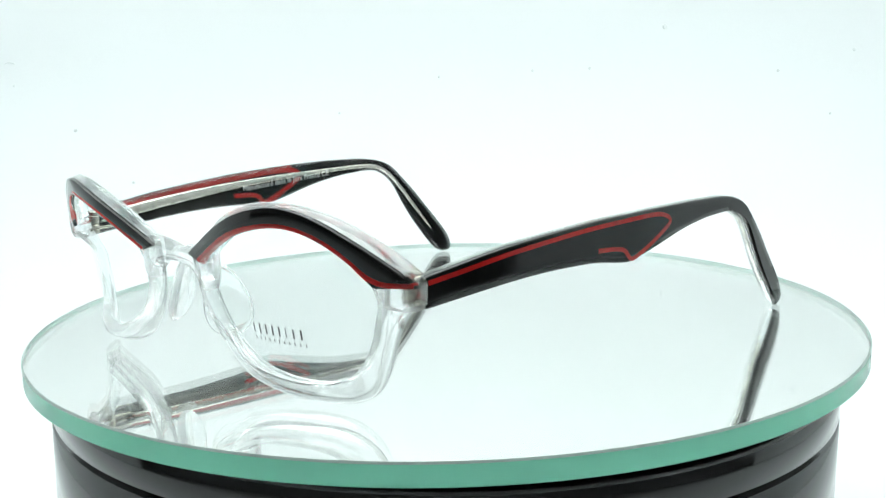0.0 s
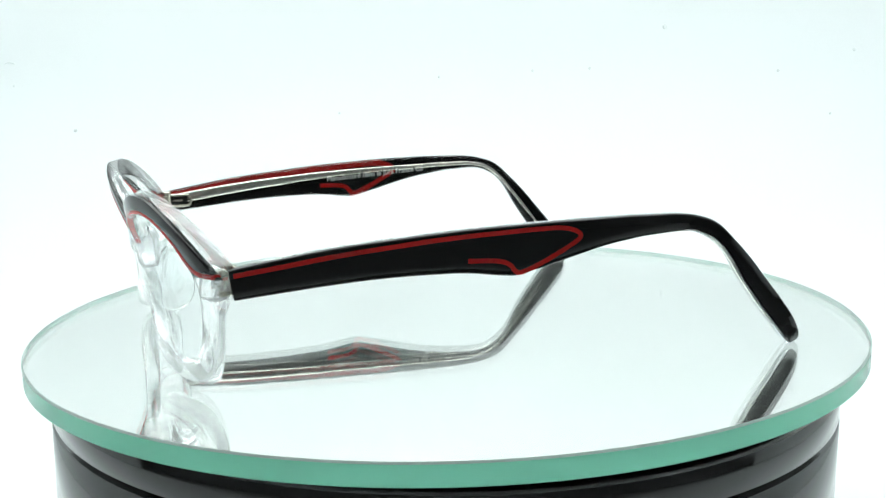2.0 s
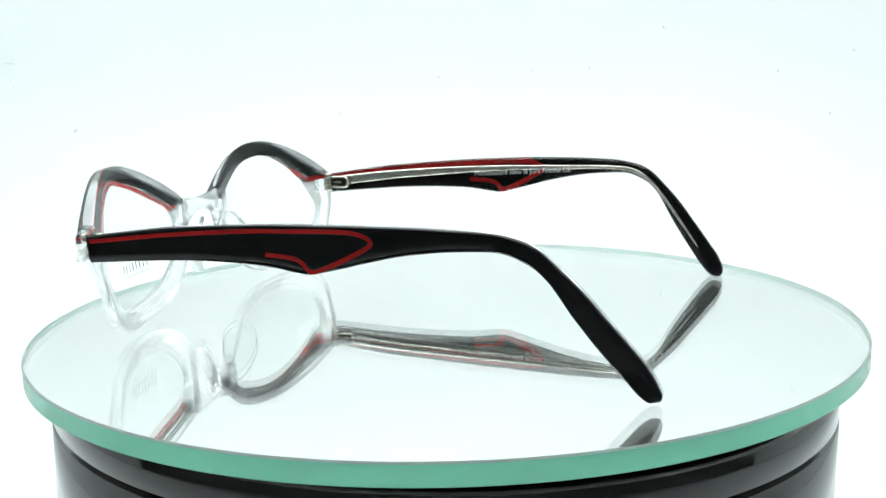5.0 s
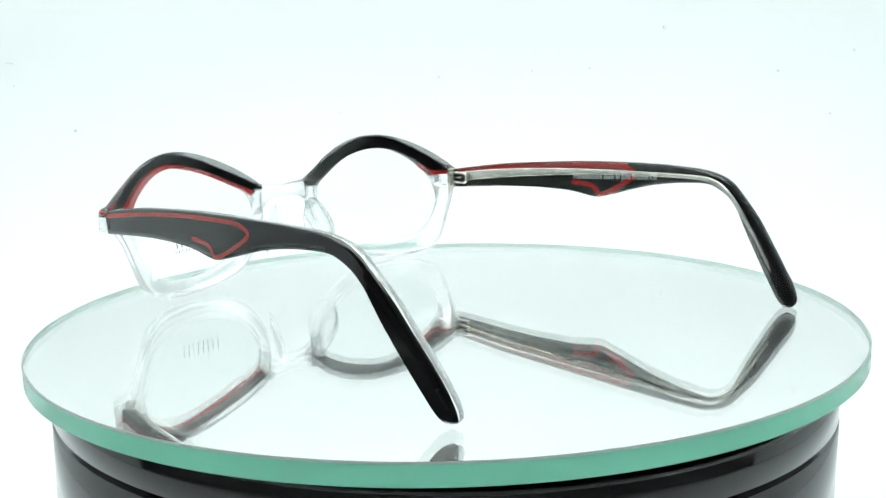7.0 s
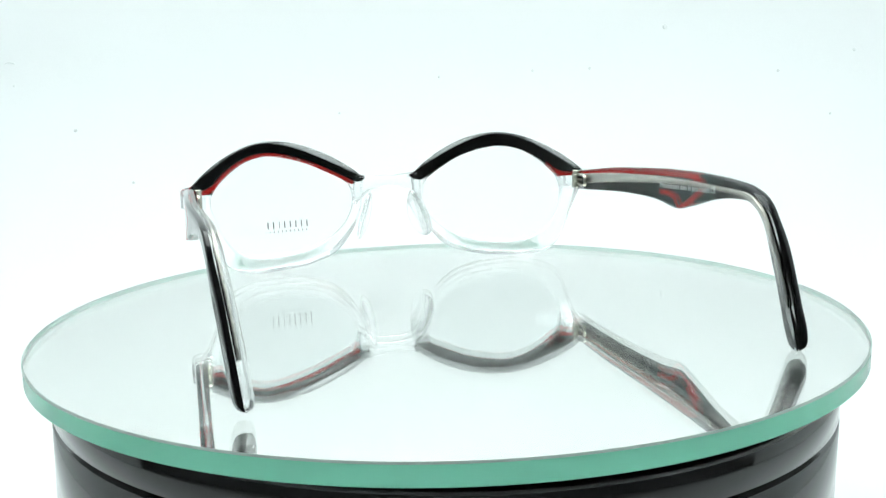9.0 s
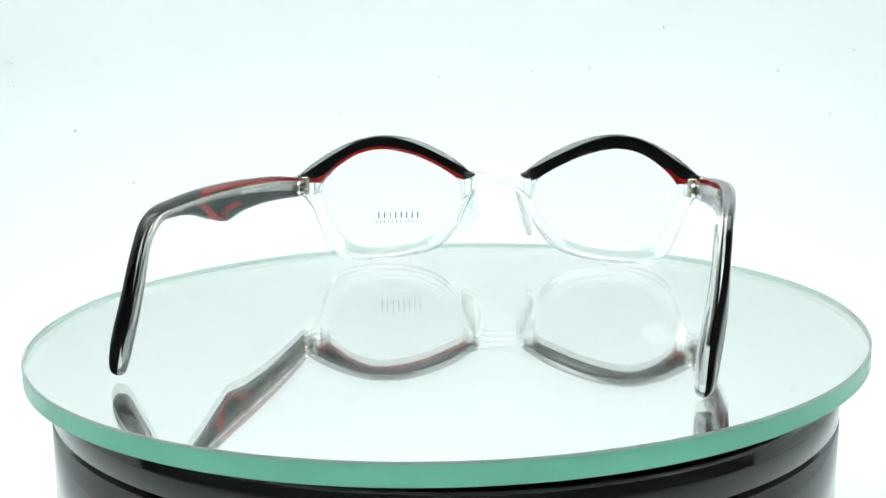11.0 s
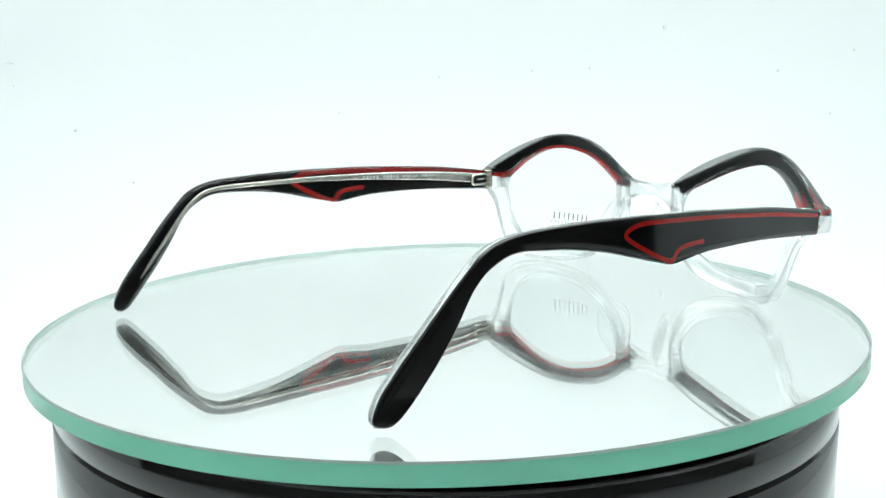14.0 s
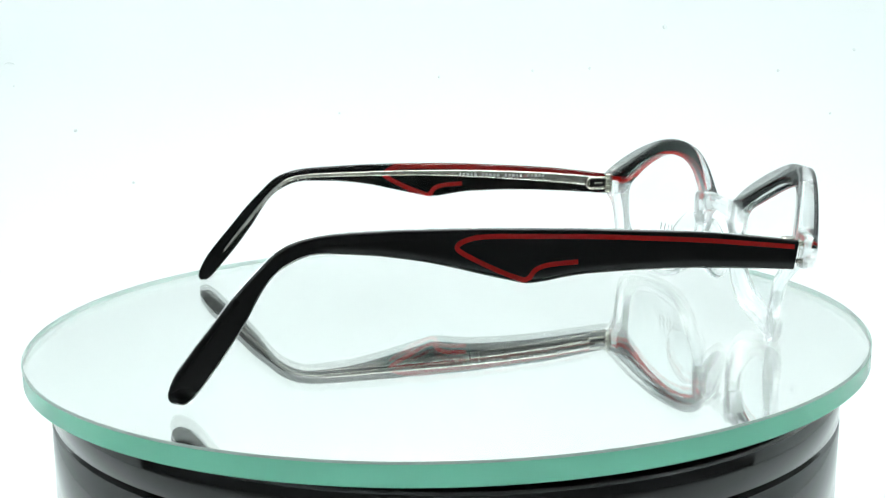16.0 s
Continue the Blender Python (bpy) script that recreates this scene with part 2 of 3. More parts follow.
BACK_LOW = [(8.6, 29.7), (9.2, 25.2), (9.4, 20), (12.0, 13.2), (17.2, 6.4), (22.3, 3.3), (29.5, 1.3), (37.7, 0.4), (44.8, 0.4), (50.8, 1.3), (55.5, 3.4), (58.3, 6.8), (60.2, 11.2), (62.0, 16.2), (63.4, 19.8),
            (64.7, 23.1), (67.0, 27.6)]
HEART = (37.0, 20.5)


def polar(points, angles):
    """Where rays from the heart of the eye meet a closed outline."""
    p = np.array(points) - HEART
    found = []
    for a in angles:
        d = np.array((math.cos(a), math.sin(a)))
        best = None
        for u, v in zip(p, np.roll(p, -1, axis=0)):
            e = v - u
            k = d[0] * e[1] - d[1] * e[0]
            if abs(k) < 1e-12:
                continue
            s, t = (u[0] * e[1] - u[1] * e[0]) / k, (u[0] * d[1] - u[1] * d[0]) / k
            if s > 0 and -1e-9 <= t <= 1 + 1e-9 and (best is None or s > best):
                best = s
        q = best * d + HEART
        q[0] -= 1.8 * tuck(*q)
        found.append(q)
    return np.array(found)


ANGLES = np.linspace(0, 2 * math.pi, 168, endpoint=False)
INNER_RING = polar(even(spline(INNER + INNER[:1], 4), 260)[:-1], ANGLES)
OUTER_RING, BACK_RING = (eased(polar(np.concatenate([even(eased(spline(top, 4), 10), 200)[:-1], even(spline(low, 4), 200)[:-1]]), ANGLES), 3, True) for top, low in ((OUTER_TOP, OUTER_LOW), (BACK_TOP, BACK_LOW)))
DEEP = 3.6


def thick(x):
    """The front grows thicker towards the hinges."""
    return DEEP + 1.4 * min(1.0, max(0.0, (abs(x) - 40) / 20))


def rim(side):
    """The clear rim of one eye: a ring of rounded section that follows the curve of the front, grooved for the lens."""
    rings = []
    for (xi, zi), (xf, zf), (xb, zb) in zip(INNER_RING, OUTER_RING, BACK_RING):
        deep = thick((xi + xb) / 2) - 1.7 * tuck(xb, zb)
        section = [(0.0, -1.2), (0.0, -1.9), (0.0, -2.6), (0.0, -deep + 0.5), (0.15, -deep + 0.15), (0.5, -deep), (-3.0, -deep), (-0.7, -deep), (-0.2, -deep + 0.2), (-0.001, -deep + 0.7), (-0.001, -1.9),
                   (-0.001, -0.6), (-0.15, -0.15), (-0.5, 0.0), (-3.0, 0.0), (0.5, 0.0), (0.15, -0.15), (0.0, -0.5)]
        ring = []
        for s, d in section:
            back = min(1.0, -d / (deep - 0.7))
            xo, zo = xf + (xb - xf) * back, zf + (zb - zf) * back
            w = math.hypot(xo - xi, zo - zi)
            k = s / w if s >= 0 else max(0.55, 1 + s / w)
            x, z = xi + (xo - xi) * k, zi + (zo - zi) * k
            ring.append((MID + side * x, front_y(x, z) + d, z))
        rings.append(ring)
    return loft(rings, closed=True)


BROW_LOW = [(58.7, 26.5), (57.2, 28.1), (55.2, 30.5), (52.2, 33.0), (47.9, 35.5), (43.8, 36.8), (40.6, 37.1), (37.7, 36.9), (32.5, 35.9), (26.6, 34.1), (20.1, 31.1), (11.6, 26.7)]


def band(low, high, side, near, far, lift=0.0, n=64, roundness=0.35, shallow=None):
    """A curved plate in the front between two lines, from near to far behind the front's face, less deep than far on the nose side if shallow is given."""
    a, b = eased(even(spline(low, 4), n), 3), eased(even(spline(high, 4), n), 10)
    rings = []
    for (xi, zi), (xo, zo) in zip(a, b):
        w = math.hypot(xo - xi, zo - zi)
        r = min(roundness, w * 0.3)
        ring = []
        back = far if shallow is None else far + (shallow - far) * min(1.0, max(0.0, (56 - xi) / 5))
        for s, d in ((0, back), (0, near - r), (r * 0.3, near - r * 0.3), (r, near), (w * 0.5, near), (w - r + lift, near), (w - r * 0.3 + lift, near - r * 0.3), (w + lift, near - r), (w + lift, back), (w * 0.5, back)):
            x, z = xi + (xo - xi) * s / w, zi + (zo - zi) * s / w
            ring.append((MID + side * x, front_y(x, z) + d, z))
        rings.append(ring)
    return loft(rings)


def offset_line(points, by):
    """The line moved to its left by a distance."""
    p = np.array(points, float)
    t = np.gradient(p, axis=0)
    t /= np.linalg.norm(t, axis=1, keepdims=True)
    return p + by * np.stack([-t[:, 1], t[:, 0]], -1)


def lens_plate(side):
    """A thin curved lens, held in the rim's groove."""
    bm = bmesh.new()
    front, back = [], []
    steps = 7
    for d, rows in ((-1.5, front), (-2.3, back)):
        mid_v = bm.verts.new((MID + side * HEART[0], front_y(*HEART) + d, HEART[1]))
        rows.append([mid_v])
        for k in range(1, steps + 1):
            row = []
            for q in INNER_RING:
                x, z = HEART + (q - HEART) * (k / steps) * (0.998 if k == steps else 1)
                row.append(bm.verts.new((MID + side * x, front_y(x, z) + d, z)))
            rows.append(row)
        for a, b in zip(rows, rows[1:]):
            for i in range(len(b)):
                q = [a[i % len(a)], a[(i + 1) % len(a)], b[(i + 1) % len(b)], b[i]]
                bm.faces.new(list(dict.fromkeys(q)))
    n = len(INNER_RING)
    for i in range(n):
        bm.faces.new((front[-1][i], front[-1][(i + 1) % n], back[-1][(i + 1) % n], back[-1][i]))
    return bm


def yawed(bm):
    """The front is set a little askew: its one end stands further forward, and one eye wraps further back than the other."""
    for v in bm.verts:
        x = v.co.x - MID
        v.co.y += 0.012 * x + (-1.9 if x > 0 else 2.0) * tuck(x, v.co.z)
    return bm


def bridge():
    """The clear saddle between the rims."""
    rings = []
    for x in np.linspace(-11.2, 11.2, 29):
        u = abs(x) / 11.2
        top = 29.6 + 0.3 * u - 0.9 * (1 - u) ** 2
        low = 25.4 - 5.2 * u ** 2.6
        y = front_y(x, 27) - 0.1
        deep = DEEP + 0.4 + 1.5 * u * u
        m, h = (top + low) / 2, (top - low) / 2
        ring = []
        for k in range(20):
            a = 2 * math.pi * k / 20
            c, s = math.cos(a), math.sin(a)
            ring.append((MID + x, y - deep / 2 + deep / 2 * math.copysign(abs(c) ** 0.55, c), m + h * math.copysign(abs(s) ** 0.6, s)))
        rings.append(ring)
    return loft(rings)


def nose_pad(side):
    """A clear paddle that stands back from the rim's nose side."""
    bm = bmesh.new()
    bmesh.ops.create_uvsphere(bm, u_segments=28, v_segments=18, radius=1)
    bm.transform(Matrix.Diagonal((1.25, 5.2, 8.0, 1)))
    for v in bm.verts:
        v.co.x -= 0.02 * v.co.y ** 2
        v.co.y *= 1 - 0.035 * v.co.z
    turn = Euler((radians(-8), radians(-14), radians(26))).to_matrix().to_4x4()
    bm.transform(Matrix.Translation((9.2, 71.4, 16.8)) @ turn)
    bm.transform(Matrix.Translation((MID, 0, 0)) @ Matrix.Diagonal((side, 1, 1, 1)))
    return bm


# temples: pairs of top and bottom edge points (y, z) from the hinge to the tip
TEMPLE = [((65.8, 28.4), (64.7, 22.2)), ((57, 29.8), (57.3, 22.9)), ((45, 31.6), (45.2, 24.0)), ((33, 32.8), (33.2, 24.7)), ((21, 33.8), (21.3, 24.8)), ((14.5, 34.2), (15.4, 24.5)),
          ((9.3, 34.4), (9.6, 23.7)), ((5.7, 34.5), (5.7, 23.4)), ((2.0, 34.6), (2.5, 24.1)), ((-2.3, 34.7), (-2.2, 25.2)), ((-8, 34.7), (-8, 26.7)), ((-13.9, 34.65), (-13.9, 28.1)),
          ((-19.8, 34.5), (-19.8, 29.1)), ((-25.6, 34.2), (-25.6, 29.8)), ((-32.7, 33.9), (-32.2, 30.05)), ((-37.4, 33.3), (-36, 29.8)), ((-41, 32.3), (-38.6, 29.15)),
          ((-43.3, 31.1), (-41.1, 28.1)), ((-45, 29.7), (-43.2, 26.9)), ((-47.2, 27.5), (-45.4, 24.9)), ((-49.7, 25.0), (-47.5, 22.1)), ((-53, 21.4), (-49.8, 18.9)), ((-56, 18.1), (-52.4, 15.3)),
          ((-59.3, 14.4), (-54.9, 11.8)), ((-62.5, 10.8), (-57.5, 8.4)), ((-65.6, 6.9), (-60.2, 5.0)), ((-67.3, 3.6), (-62.6, 2.2)), ((-67.6, 1.7), (-64.4, 0.7)), ((-66.9, 0.5), (-65.7, 0.3))]
TEMPLE = [((a, b + 0.3 * (b > 20)), (c, d + 0.3 * (d > 20))) for (a, b), (c, d) in TEMPLE]
TOPS, LOWS = np.array(spline([a for a, b in TEMPLE], 3)), np.array(spline([b for a, b in TEMPLE], 3))
BOW = np.array(spline([(-75, 63.2), (-66, 64.5), (-40, 68.4), (-8, 70.8), (17, 70.3), (45, 68.3), (66, 66.6), (80, 65.6)], 8))


def bow(y):
    """How far the temple's outer face stands from the middle plane."""
    return float(np.interp(y, BOW[:, 0], BOW[:, 1]))


SKIN = 1.15


def lateral(side, y, depth):
    """The x of a point that lies depth inside the outer face; both temples swing a little to one side."""
    return MID + side * (bow(y) - depth) + 0.012 * min(0.0, y - 30) + (1.0 * math.exp(-((y + 36) / 20) ** 2) if side > 0 else 0.0)


def fat(y):
    """The temple's thickness grows towards its tip."""
    return 1.0 + 0.2 * min(1.0, max(0.0, (-20 - y) / 30))


# how each temple departs from the common pattern, at stations y along it: sideways, lengthwise, upwards, breadth of each edge, thinning
STATIONS = (-64, -54, -46, -38, -28, -10, 20, 60)
DEPARTURE = {1: ((0.3, 0.7, 0.2, -0.2, 0.1, 0.55, 0.9, 0), (0.63, -0.3, -0.83, -0.73, -0.06, -0.14, -0.64, 0), (-0.14, 0.07, 0.23, 0.67, 0.52, 0.09, -0.27, 0),
                 (0.4, 0.5, 0.04, -0.15, 0.2, 0.1, 0, 0), (0.1, 0.1, 0.1, 0.1, 0.1, 0, 0, 0)),
             -1: ((-0.8, -0.3, -0.2, 0.15, 0.5, 0.8, 1.0, 0), (-0.4, -0.2, -0.1, 0.3, 0.5, 0.57, 0.53, 0), (-0.27, -0.59, -0.8, -0.43, -0.49, -0.57, -0.55, 0),
                  (-0.3, 0.2, 0.15, 0, 0.1, -0.15, -0.15, 0), (0.1, 0.1, 0.1, 0.1, 0, 0, 0, 0))}
DEPARTURE = {side: [np.array(spline(list(zip(STATIONS, row)), 8)) for row in rows] for side, rows in DEPARTURE.items()}


def departure(side, y, k):
    return float(np.interp(y, DEPARTURE[side][k][:, 0], DEPARTURE[side][k][:, 1]))


def temple_layer(side, section):
    rings = []
    for j, ((yt, zt), (yb, zb)) in enumerate(zip(TOPS, LOWS)):
        left = (len(TOPS) - 1 - j) / 9
        swell = fat((yt + yb) / 2) * (math.sqrt(max(0.02, 1 - (1 - left) ** 2)) if left < 1 else 1.0)
        w = math.hypot(yt - yb, zt - zb)
        more = departure(side, (yt + yb) / 2, 3) * min(1.0, left) / w
        yt, zt, yb, zb = yt + (yt - yb) * more, zt + (zt - zb) * more, yb - (yt - yb) * more, zb - (zt - zb) * more
        w *= 1 + 2 * more
        slim = min(1.0, w / 3.5)
        ring = []
        for edge, d in section:
            s = min(abs(edge) * slim, w * 0.5)
            k = s / w if edge >= 0 and not math.copysign(1, edge) < 0 else 1 - s / w
            y, z = yb + (yt - yb) * k, zb + (zt - zb) * k
            ring.append((lateral(side, y, 2.0 + (d - 2.0) * swell), y, z))
        rings.append(ring)
    return loft(rings)


BLACK_SECTION = [(0.0, SKIN), (0.0, 0.6), (0.12, 0.25), (0.45, 0.0), (2.0, 0.0), (-2.0, 0.0), (-0.45, 0.0), (-0.12, 0.25), (-0.0, 0.6), (-0.0, SKIN), (-2.0, SKIN), (2.0, SKIN)]
CLEAR_SECTION = [(0.0, SKIN - 0.06), (2.0, SKIN - 0.06), (-2.0, SKIN - 0.06), (-0.0, SKIN - 0.06), (-0.0, 2.5), (-0.2, 3.0), (-0.8, 3.4), (-2.0, 3.55), (2.0, 3.55), (0.8, 3.4), (0.2, 3.0), (0.0, 2.5)]
RED_LINE = [(y, z + 0.25) for y, z in [(64.7, 27.3), (57.0, 28.3), (44.9, 30.0), (32.9, 31.3), (21.1, 32.4), (9.4, 33.0), (0.0, 33.3), (-4.6, 33.15), (-7.4, 32.4), (-8.7, 31.4), (-8.0, 30.3), (-4.5, 28.35),
            (0.2, 26.1), (3.6, 24.75), (5.2, 24.35), (6.3, 24.85), (7.3, 26.1), (9.0, 26.9), (11.8, 27.3), (16.5, 27.5)]]
CORE_LINE = [(61.5, 26.5, 3.0), (52, 27.8, 2.9), (42, 29.0, 2.75), (30, 30.1, 2.5), (20, 30.9, 2.2), (8, 31.5, 1.85), (-4, 31.8, 1.6), (-16, 31.95, 1.4), (-28, 32.0, 1.2), (-35, 31.7, 1.1), (-39.6, 30.6, 1.05),
             (-43.6, 28.0, 1.05), (-47.7, 23.7, 1.05), (-52.2, 18.3, 1.0), (-56, 13.7, 0.9), (-58.8, 10.3, 0.7), (-59.8, 9.0, 0.2)]


def ribbon(line, side, near, far, per=5, spread=1.0, rounded=False):
    """A flat bar that follows a line of (y, z, width) in the temple, between two depths from its outer face."""
    p = np.array(spline(line, per))
    t = np.gradient(p[:, :2], axis=0)
    t /= np.linalg.norm(t, axis=1, keepdims=True)
    rings = []
    for (y, z, w), (ty, tz) in zip(p, t):
        ring = []
        middle, half = (near + far) / 2, (far - near) / 2
        flat = ((-0.5, near), (0.5, near), (0.5 * spread, far), (-0.5 * spread, far))
        oval = [(0.5 * math.copysign(abs(math.cos(a)) ** 0.6, math.cos(a)), middle + half * math.sin(a)) for a in np.linspace(0, 2 * math.pi, 12, endpoint=False)]
        for s, d in oval if rounded else flat:
            yy, zz = y - tz * w * s, z + ty * w * s
            ring.append((lateral(side, yy, 2.0 + (d - 2.0) * fat(yy)), yy, zz))
        rings.append(ring)
    return loft(rings)


def knuckle(x, y, z, r, h):
    bm = turned([(0, -h / 2), (r - 0.15, -h / 2), (r, -h / 2 + 0.15), (r, h / 2 - 0.15), (r - 0.15, h / 2), (0, h / 2)], 20)
    bm.transform(Matrix.Translation((x, y, z)))
    return bm


def hinge_loop(x, y, z, half, r, wall, thick_x):
    """A loop of metal, long way lengthwise, with rounded section."""
    middle = [(half * (1 if math.cos(a) > 0 else -1) * (abs(math.cos(a)) > 0.02) + (r - wall / 2) * math.cos(a), (r - wall / 2) * math.sin(a), math.cos(a), math.sin(a)) for a in np.linspace(0, 2 * math.pi, 40, endpoint=False)]
    rings = []
    for py, pz, ny, nz in middle:
        ring = []
        for b in np.linspace(0, 2 * math.pi, 10, endpoint=False):
            out, side_x = wall / 2 * math.copysign(abs(math.cos(b)) ** 0.6, math.cos(b)), thick_x / 2 * math.copysign(abs(math.sin(b)) ** 0.6, math.sin(b))
            ring.append((x + side_x, y + py + ny * out, z + pz + nz * out))
        rings.append(ring)
    return loft(rings, closed=True)


def merged(*parts):
    out = bmesh.new()
    for b in parts:
        me = bpy.data.meshes.new("joined")
        b.to_mesh(me)
        b.free()
        out.from_mesh(me)
        bpy.data.meshes.remove(me)
    return out


def end_piece(side):
    """The clear lug that reaches back from the rim to the temple's hinge."""
    rings = []
    for x, y, deep, top, low in ((61.0, 69.2, 4.2, 29.6, 22.8), (63.6, 68.7, 4.0, 29.7, 22.4), (65.8, 68.1, 3.3, 29.5, 22.4), (67.2, 67.7, 2.6, 29.1, 22.8), (67.8, 67.5, 1.6, 28.5, 23.4)):
        m, h = (top + low) / 2, (top - low) / 2
        ring = []
        for k in range(20):
            a = 2 * math.pi * k / 20
            c, s = math.cos(a), math.sin(a)
            ring.append((MID + side * x, y + deep / 2 * math.copysign(abs(c) ** 0.4, c), m + h * math.copysign(abs(s) ** 0.4, s)))
        rings.append(ring)
    return loft(rings)


def bent(bm, side):
    """Bends and thins one temple's pattern into its own shape."""
    for v in bm.verts:
        x, y, z = v.co
        deep = max(0.0, side * (lateral(side, y, 0) - x) - 0.3) / 2.8
        v.co = (x + departure(side, y, 0) + side * departure(side, y, 4) * min(deep, 1.25), y + departure(side, y, 1), z + departure(side, y, 2))
    return bm


def temple(side):
    name = "temple"
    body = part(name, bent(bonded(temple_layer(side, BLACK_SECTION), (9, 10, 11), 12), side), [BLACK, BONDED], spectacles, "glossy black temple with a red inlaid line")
    sharp(body, 40)
    sharp(part("inner_layer", bent(temple_layer(side, CLEAR_SECTION), side), CLEAR, body, "clear acetate inner layer"), 40)
    sharp(part("red_inlay", bent(ribbon([(y, z, 1.0) for y, z in RED_LINE], side, -0.035, SKIN + 0.12, spread=1.3), side), RED, body, "red inlaid line"), 40)
    sharp(part("metal_core", bent(ribbon(CORE_LINE, side, 1.7, 2.6, rounded=True), side), STEEL, body, "flat metal core wire"), 40)
    deep = lateral(side, 61.4, 3.8)
    leaf = [knuckle(lateral(side, 65.0, 3.7), 65.0, z, 1.55, 1.15) for z in (27.4, 25.0)]
    leaf.append(hinge_loop(deep, 61.9, 26.2, 2.6, 2.1, 0.95, 1.5))
    leaf.append(rounded_box((0.9, 3.0, 0.75), (deep, 61.6, 26.2), 0.3, 3))
    sharp(part("hinge", merged(*leaf), HINGE, body, "small polished metal hinge"), 40)
    # black plate inside the loop, stands in for the shade of its opening
    part("hinge_slot", rounded_box((0.5, 6.2, 3.4), (lateral(side, 61.9, 3.35), 61.9, 26.2), 0.2, 2), DULL, body, "dark plate for the shade in the hinge slot")
    return body


def front():
    clear = part("frame_front", yawed(bridge()), CLEAR, spectacles, "clear acetate bridge")
    for side in (-1, 1):
        part("rim", yawed(rim(side)), CLEAR, clear, "clear acetate rim")
        part("nose_pad", yawed(nose_pad(side)), CLEAR, clear, "clear nose pad")
        part("end_piece", yawed(end_piece(side)), CLEAR, clear)
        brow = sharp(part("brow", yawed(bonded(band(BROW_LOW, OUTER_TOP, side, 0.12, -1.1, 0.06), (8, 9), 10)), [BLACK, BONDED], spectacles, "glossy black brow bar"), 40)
        low = [(66.5, 26.93), (63, 26.73), (60.2, 26.68), *((x, z - 0.07) for x, z in BROW_LOW[1:])]
        sharp(part("red_inlay", yawed(band(low, offset_line(low, -1.15), side, 0.2, -1.2, shallow=-0.3 if side > 0 else None)), RED, brow, "red inlaid line under the brow"), 40)
        lug = [knuckle(lateral(side, 65.0, 3.7), 65.0, z, 1.5, 1.1) for z in (28.55, 26.2, 23.85)]
        for z in (28.0, 24.2):
            lug.append(rounded_box((1.1, 1.4, 1.1), (lateral(side, 66.6, 1.1), 66.6, z), 0.2, 2))
        sharp(part("hinge", merged(*lug), HINGE, clear, "small polished metal hinge"), 40)
        part("lens", yawed(lens_plate(side)), LENS, spectacles, "thin clear demo lens")


front()
for side in (-1, 1):
    temple(side)


def lens_print():
    """The small grey maker's mark on one lens, as plain strokes."""
    bm = bmesh.new()
    def stroke(x0, x1, z0, z1):
        q = []
        for d in (-1.47, -1.42):
            q += [(MID - x, front_y(x, z) + d, z) for x, z in ((x0, z0), (x1, z0), (x1, z1), (x0, z1))]
        v = [bm.verts.new(p) for p in q]
        for f in ((0, 1, 2, 3), (4, 5, 6, 7), (0, 1, 5, 4), (1, 2, 6, 5), (2, 3, 7, 6), (3, 0, 4, 7)):
            bm.faces.new([v[i] for i in f])
    for k in range(8):
        stroke(27.2 + 1.86 * k, 27.2 + 1.86 * k + (0.2 if k == 5 else 0.38), 13.9, 16.0)
    for k in range(11):
        stroke(27.5 + 1.36 * k, 27.5 + 1.36 * k + 0.22, 12.45, 13.15)
    return bm


def inner_text(text, y, z, size, slope, side):
    """Letters on the inner face of a temple, read from between the temples."""
    curve = bpy.data.curves.new("letters", "FONT")
    curve.body, curve.size, curve.extrude = text, size, 0.02
    holder = bpy.data.objects.new("letters", curve)
    scene.collection.objects.link(holder)
    me = bpy.data.meshes.new_from_object(holder.evaluated_get(bpy.context.evaluated_depsgraph_get()))
    bpy.data.objects.remove(holder)
    bm = bmesh.new()
    bm.from_mesh(me)
    bpy.data.meshes.remove(me)
    for v in bm.verts:
        a, b, c = v.co
        yy, zz = y + side * -a, z + b + slope * a
        v.co = (lateral(side, yy, 3.59 + c), yy, zz)
    return bm


def inner_bars(y0, y1, z0, z1, n, side, tall=1.0):
    """A row of letter-sized bars on the inner face of a temple."""
    bm = bmesh.new()
    for k in range(n):
        if k % 6 == 5:
            continue
        u = (k + 0.5) / n
        y, z, w = y0 + (y1 - y0) * u, z0 + (z1 - z0) * u, abs(y1 - y0) / n * (0.5 + 0.2 * (k % 3) / 2)
        b = rounded_box((0.05, w, tall * (1.0 if k % 4 else 1.25)), (lateral(side, y, 3.56), y, z), 0.01, 1)
        me = bpy.data.meshes.new("bar")
        b.to_mesh(me)
        b.free()
        bm.from_mesh(me)
        bpy.data.meshes.remove(me)
    return bm


lenses = [o for o in spectacles.children if o.name.startswith("lens")]
temples = [o for o in spectacles.children if o.name.startswith("temple")]
part("maker_print", yawed(lens_print()), PRINT, lenses[0], "small grey printed mark of plain bars", smooth=False)
part("lettering", bent(inner_text("Manufactur\u00e9 dans le Jura France CE", 14.6, 29.1, 2.3, 0.045, 1), 1), SILVER_PRINT, temples[1], "small silver lettering", smooth=False)
part("print_bars", bent(inner_bars(15.0, 45.0, 31.0, 29.2, 24, -1, 0.8), -1), SILVER_PRINT, temples[0], "small silver print of plain bars", smooth=False)


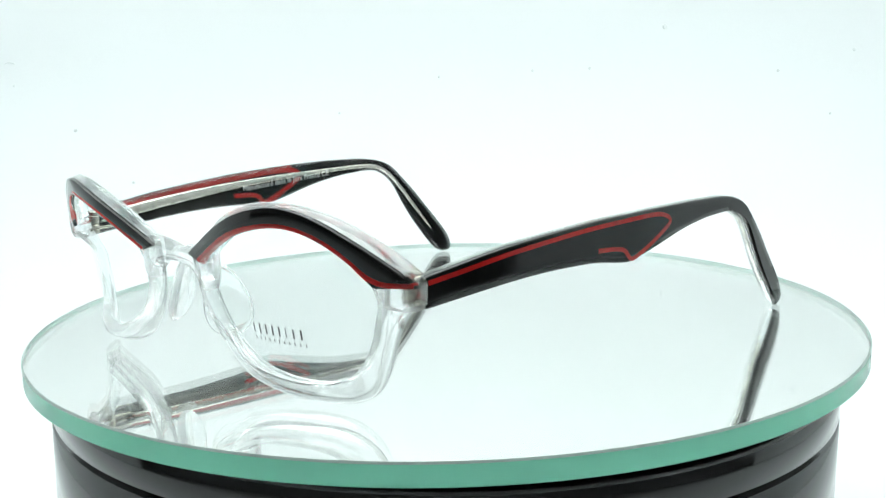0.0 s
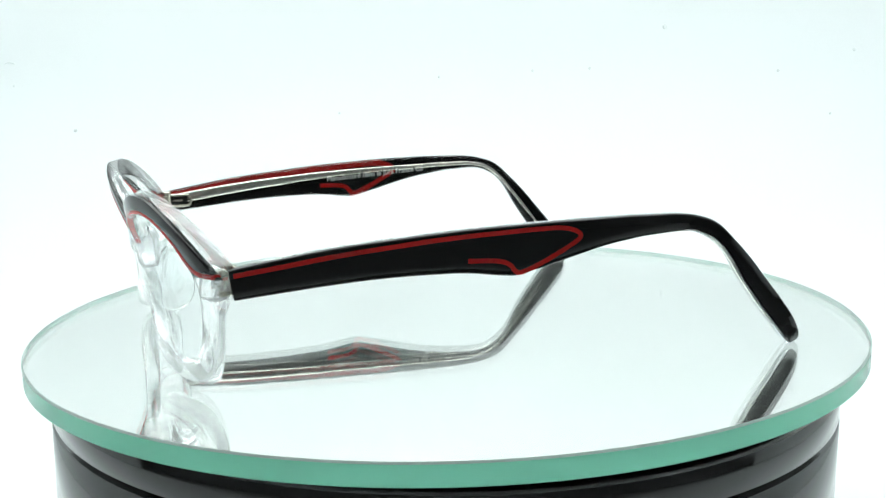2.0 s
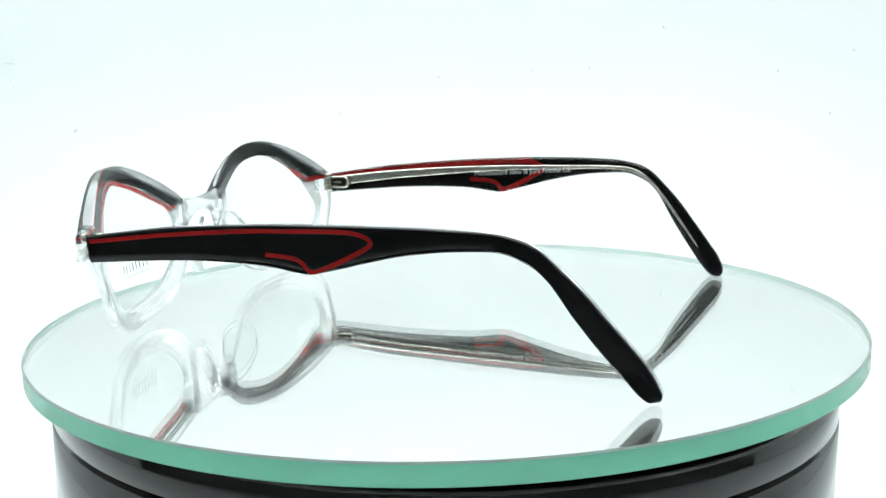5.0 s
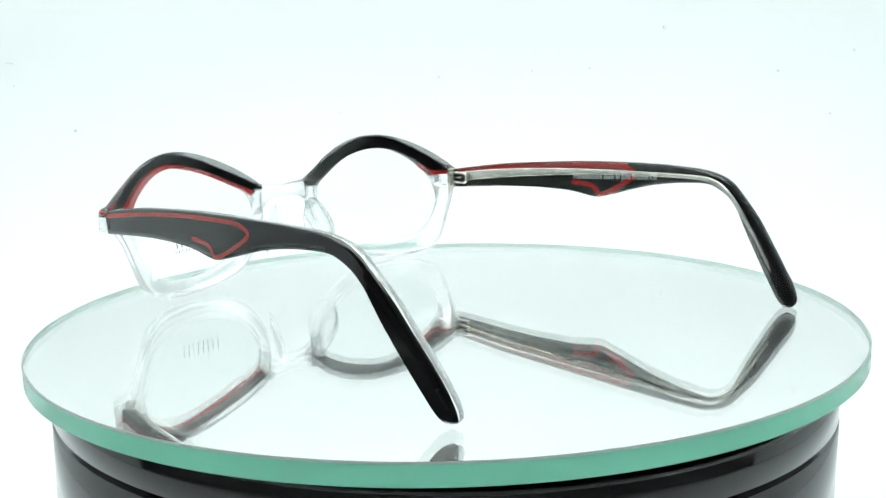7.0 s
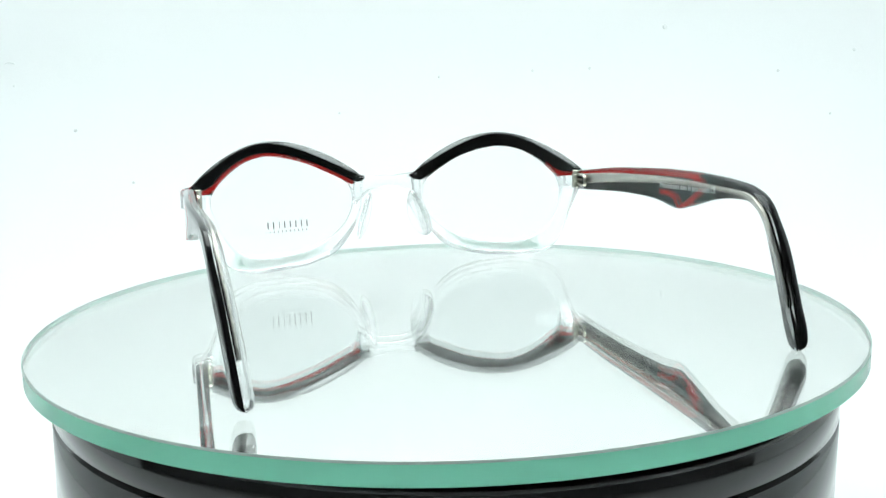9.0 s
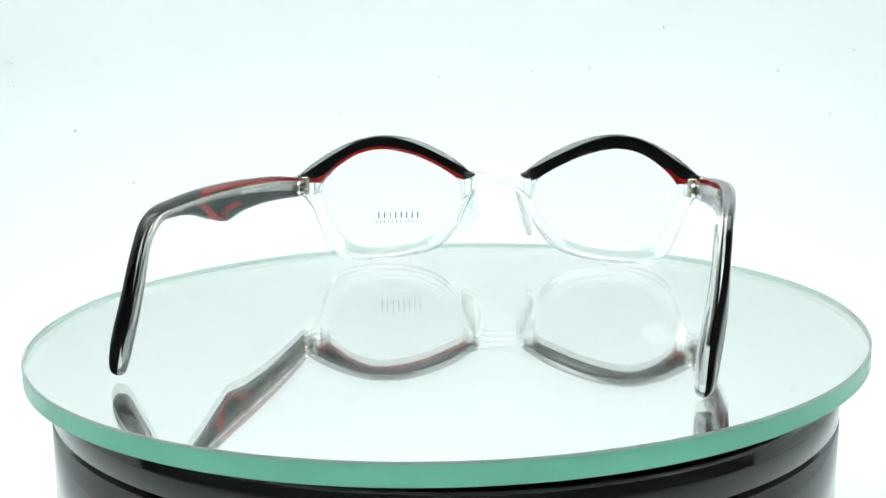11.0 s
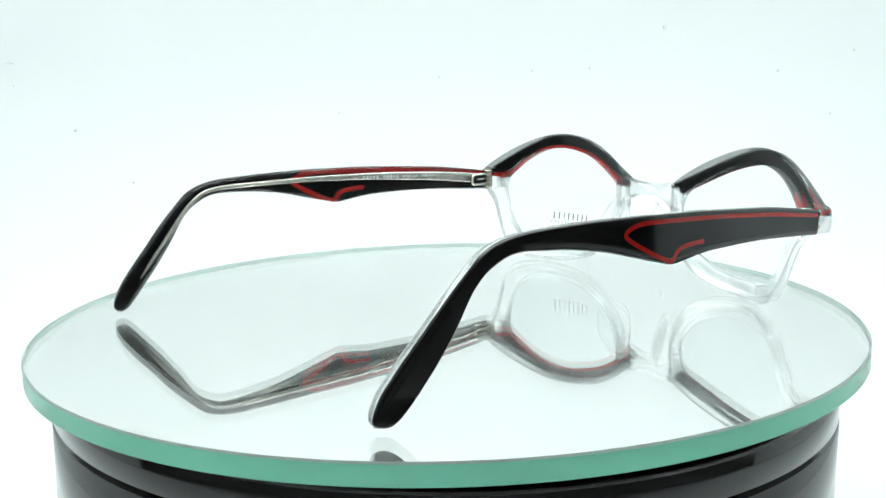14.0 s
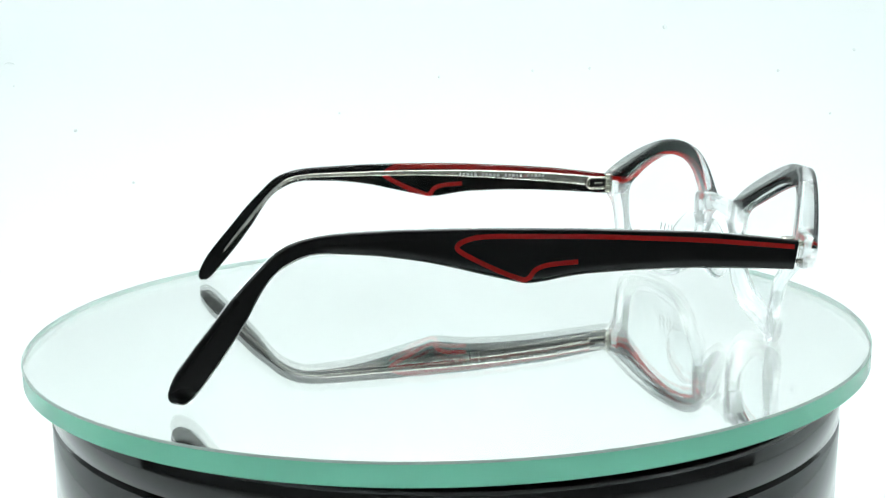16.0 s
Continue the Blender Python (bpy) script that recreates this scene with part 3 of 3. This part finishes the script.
# faint dust marks on the backdrop sheet
def dust(x, z, r):
    bm = bmesh.new()
    bmesh.ops.create_uvsphere(bm, u_segments=10, v_segments=6, radius=r)
    bm.transform(Matrix.Diagonal((1, 0.2, 1, 1)))
    if z >= FLOOR + BEND:
        y = BACK
    else:
        y = BACK - BEND + math.sqrt(BEND ** 2 - (FLOOR + BEND - z) ** 2)
    bm.transform(Matrix.Translation((x, y - 0.0002, z)))
    part("dust_mark", bm, SPECK, backdrop, scale=1)


for x, z, r in ((-0.2455, 0.0545, 0.0008), (-0.21, 0.028, 0.0011), (-0.175, -0.0015, 0.0009), (0.1325, 0.0787, 0.0015), (0.198, 0.052, 0.0009), (0.0887, 0.056, 0.0009), (0.0556, 0.0555, 0.0009),
                (0.0011, 0.0534, 0.0008), (0.2425, 0.063, 0.0011), (0.227, 0.027, 0.0008), (-0.254, 0.0115, 0.0009), (-0.0571, 0.0342, 0.0007), (0.2136, 0.14, 0.0015)):
    dust(x, z, r)


def fibre():
    """A short curled fibre that clings to the backdrop."""
    line = [(-0.2475 + 0.0035 * math.cos(a), BACK - BEND + math.sqrt(BEND ** 2 - (FLOOR + BEND - 0.0665) ** 2) - 0.0006, 0.0655 + 0.0022 * math.sin(a)) for a in np.linspace(0.3, 2.7, 14)]
    rings = []
    for k, (x, y, z) in enumerate(line):
        r = 0.00032 * math.sin(math.pi * (k + 0.6) / (len(line) + 0.2)) + 0.0001
        rings.append([(x + r * math.cos(b) * 0.7, y + r * 0.3 * math.sin(b), z + r * math.cos(b)) for b in np.linspace(0, 2 * math.pi, 6, endpoint=False)])
    part("fibre", loft(rings), SPECK, backdrop, "tiny curled grey fibre", scale=1)


fibre()


def motions():
    """The plate and the spectacles on it turn clockwise, a little faster towards the end."""
    turn = [(0, 134.11), (1, 121.67), (2, 109.03), (3, 96.22), (4, 83.24), (5, 70.11), (6, 56.83), (7, 43.42), (8, 29.90), (9, 16.27), (10, 2.54), (11, -11.26), (12, -25.14),
            (13, -39.07), (14, -53.05), (15, -67.05), (16, -81.08)]
    lean = pose(0, 0, 0, -0.158, 0.4175, 0)
    walk(mirror_plate, [(t, pose(0.0006, 0, 0, 0, 0, a)) for t, a in turn])
    walk(spectacles, [(t, lean @ pose(0, 0, 0.0003, 0, 0, a)) for t, a in turn])


motions()
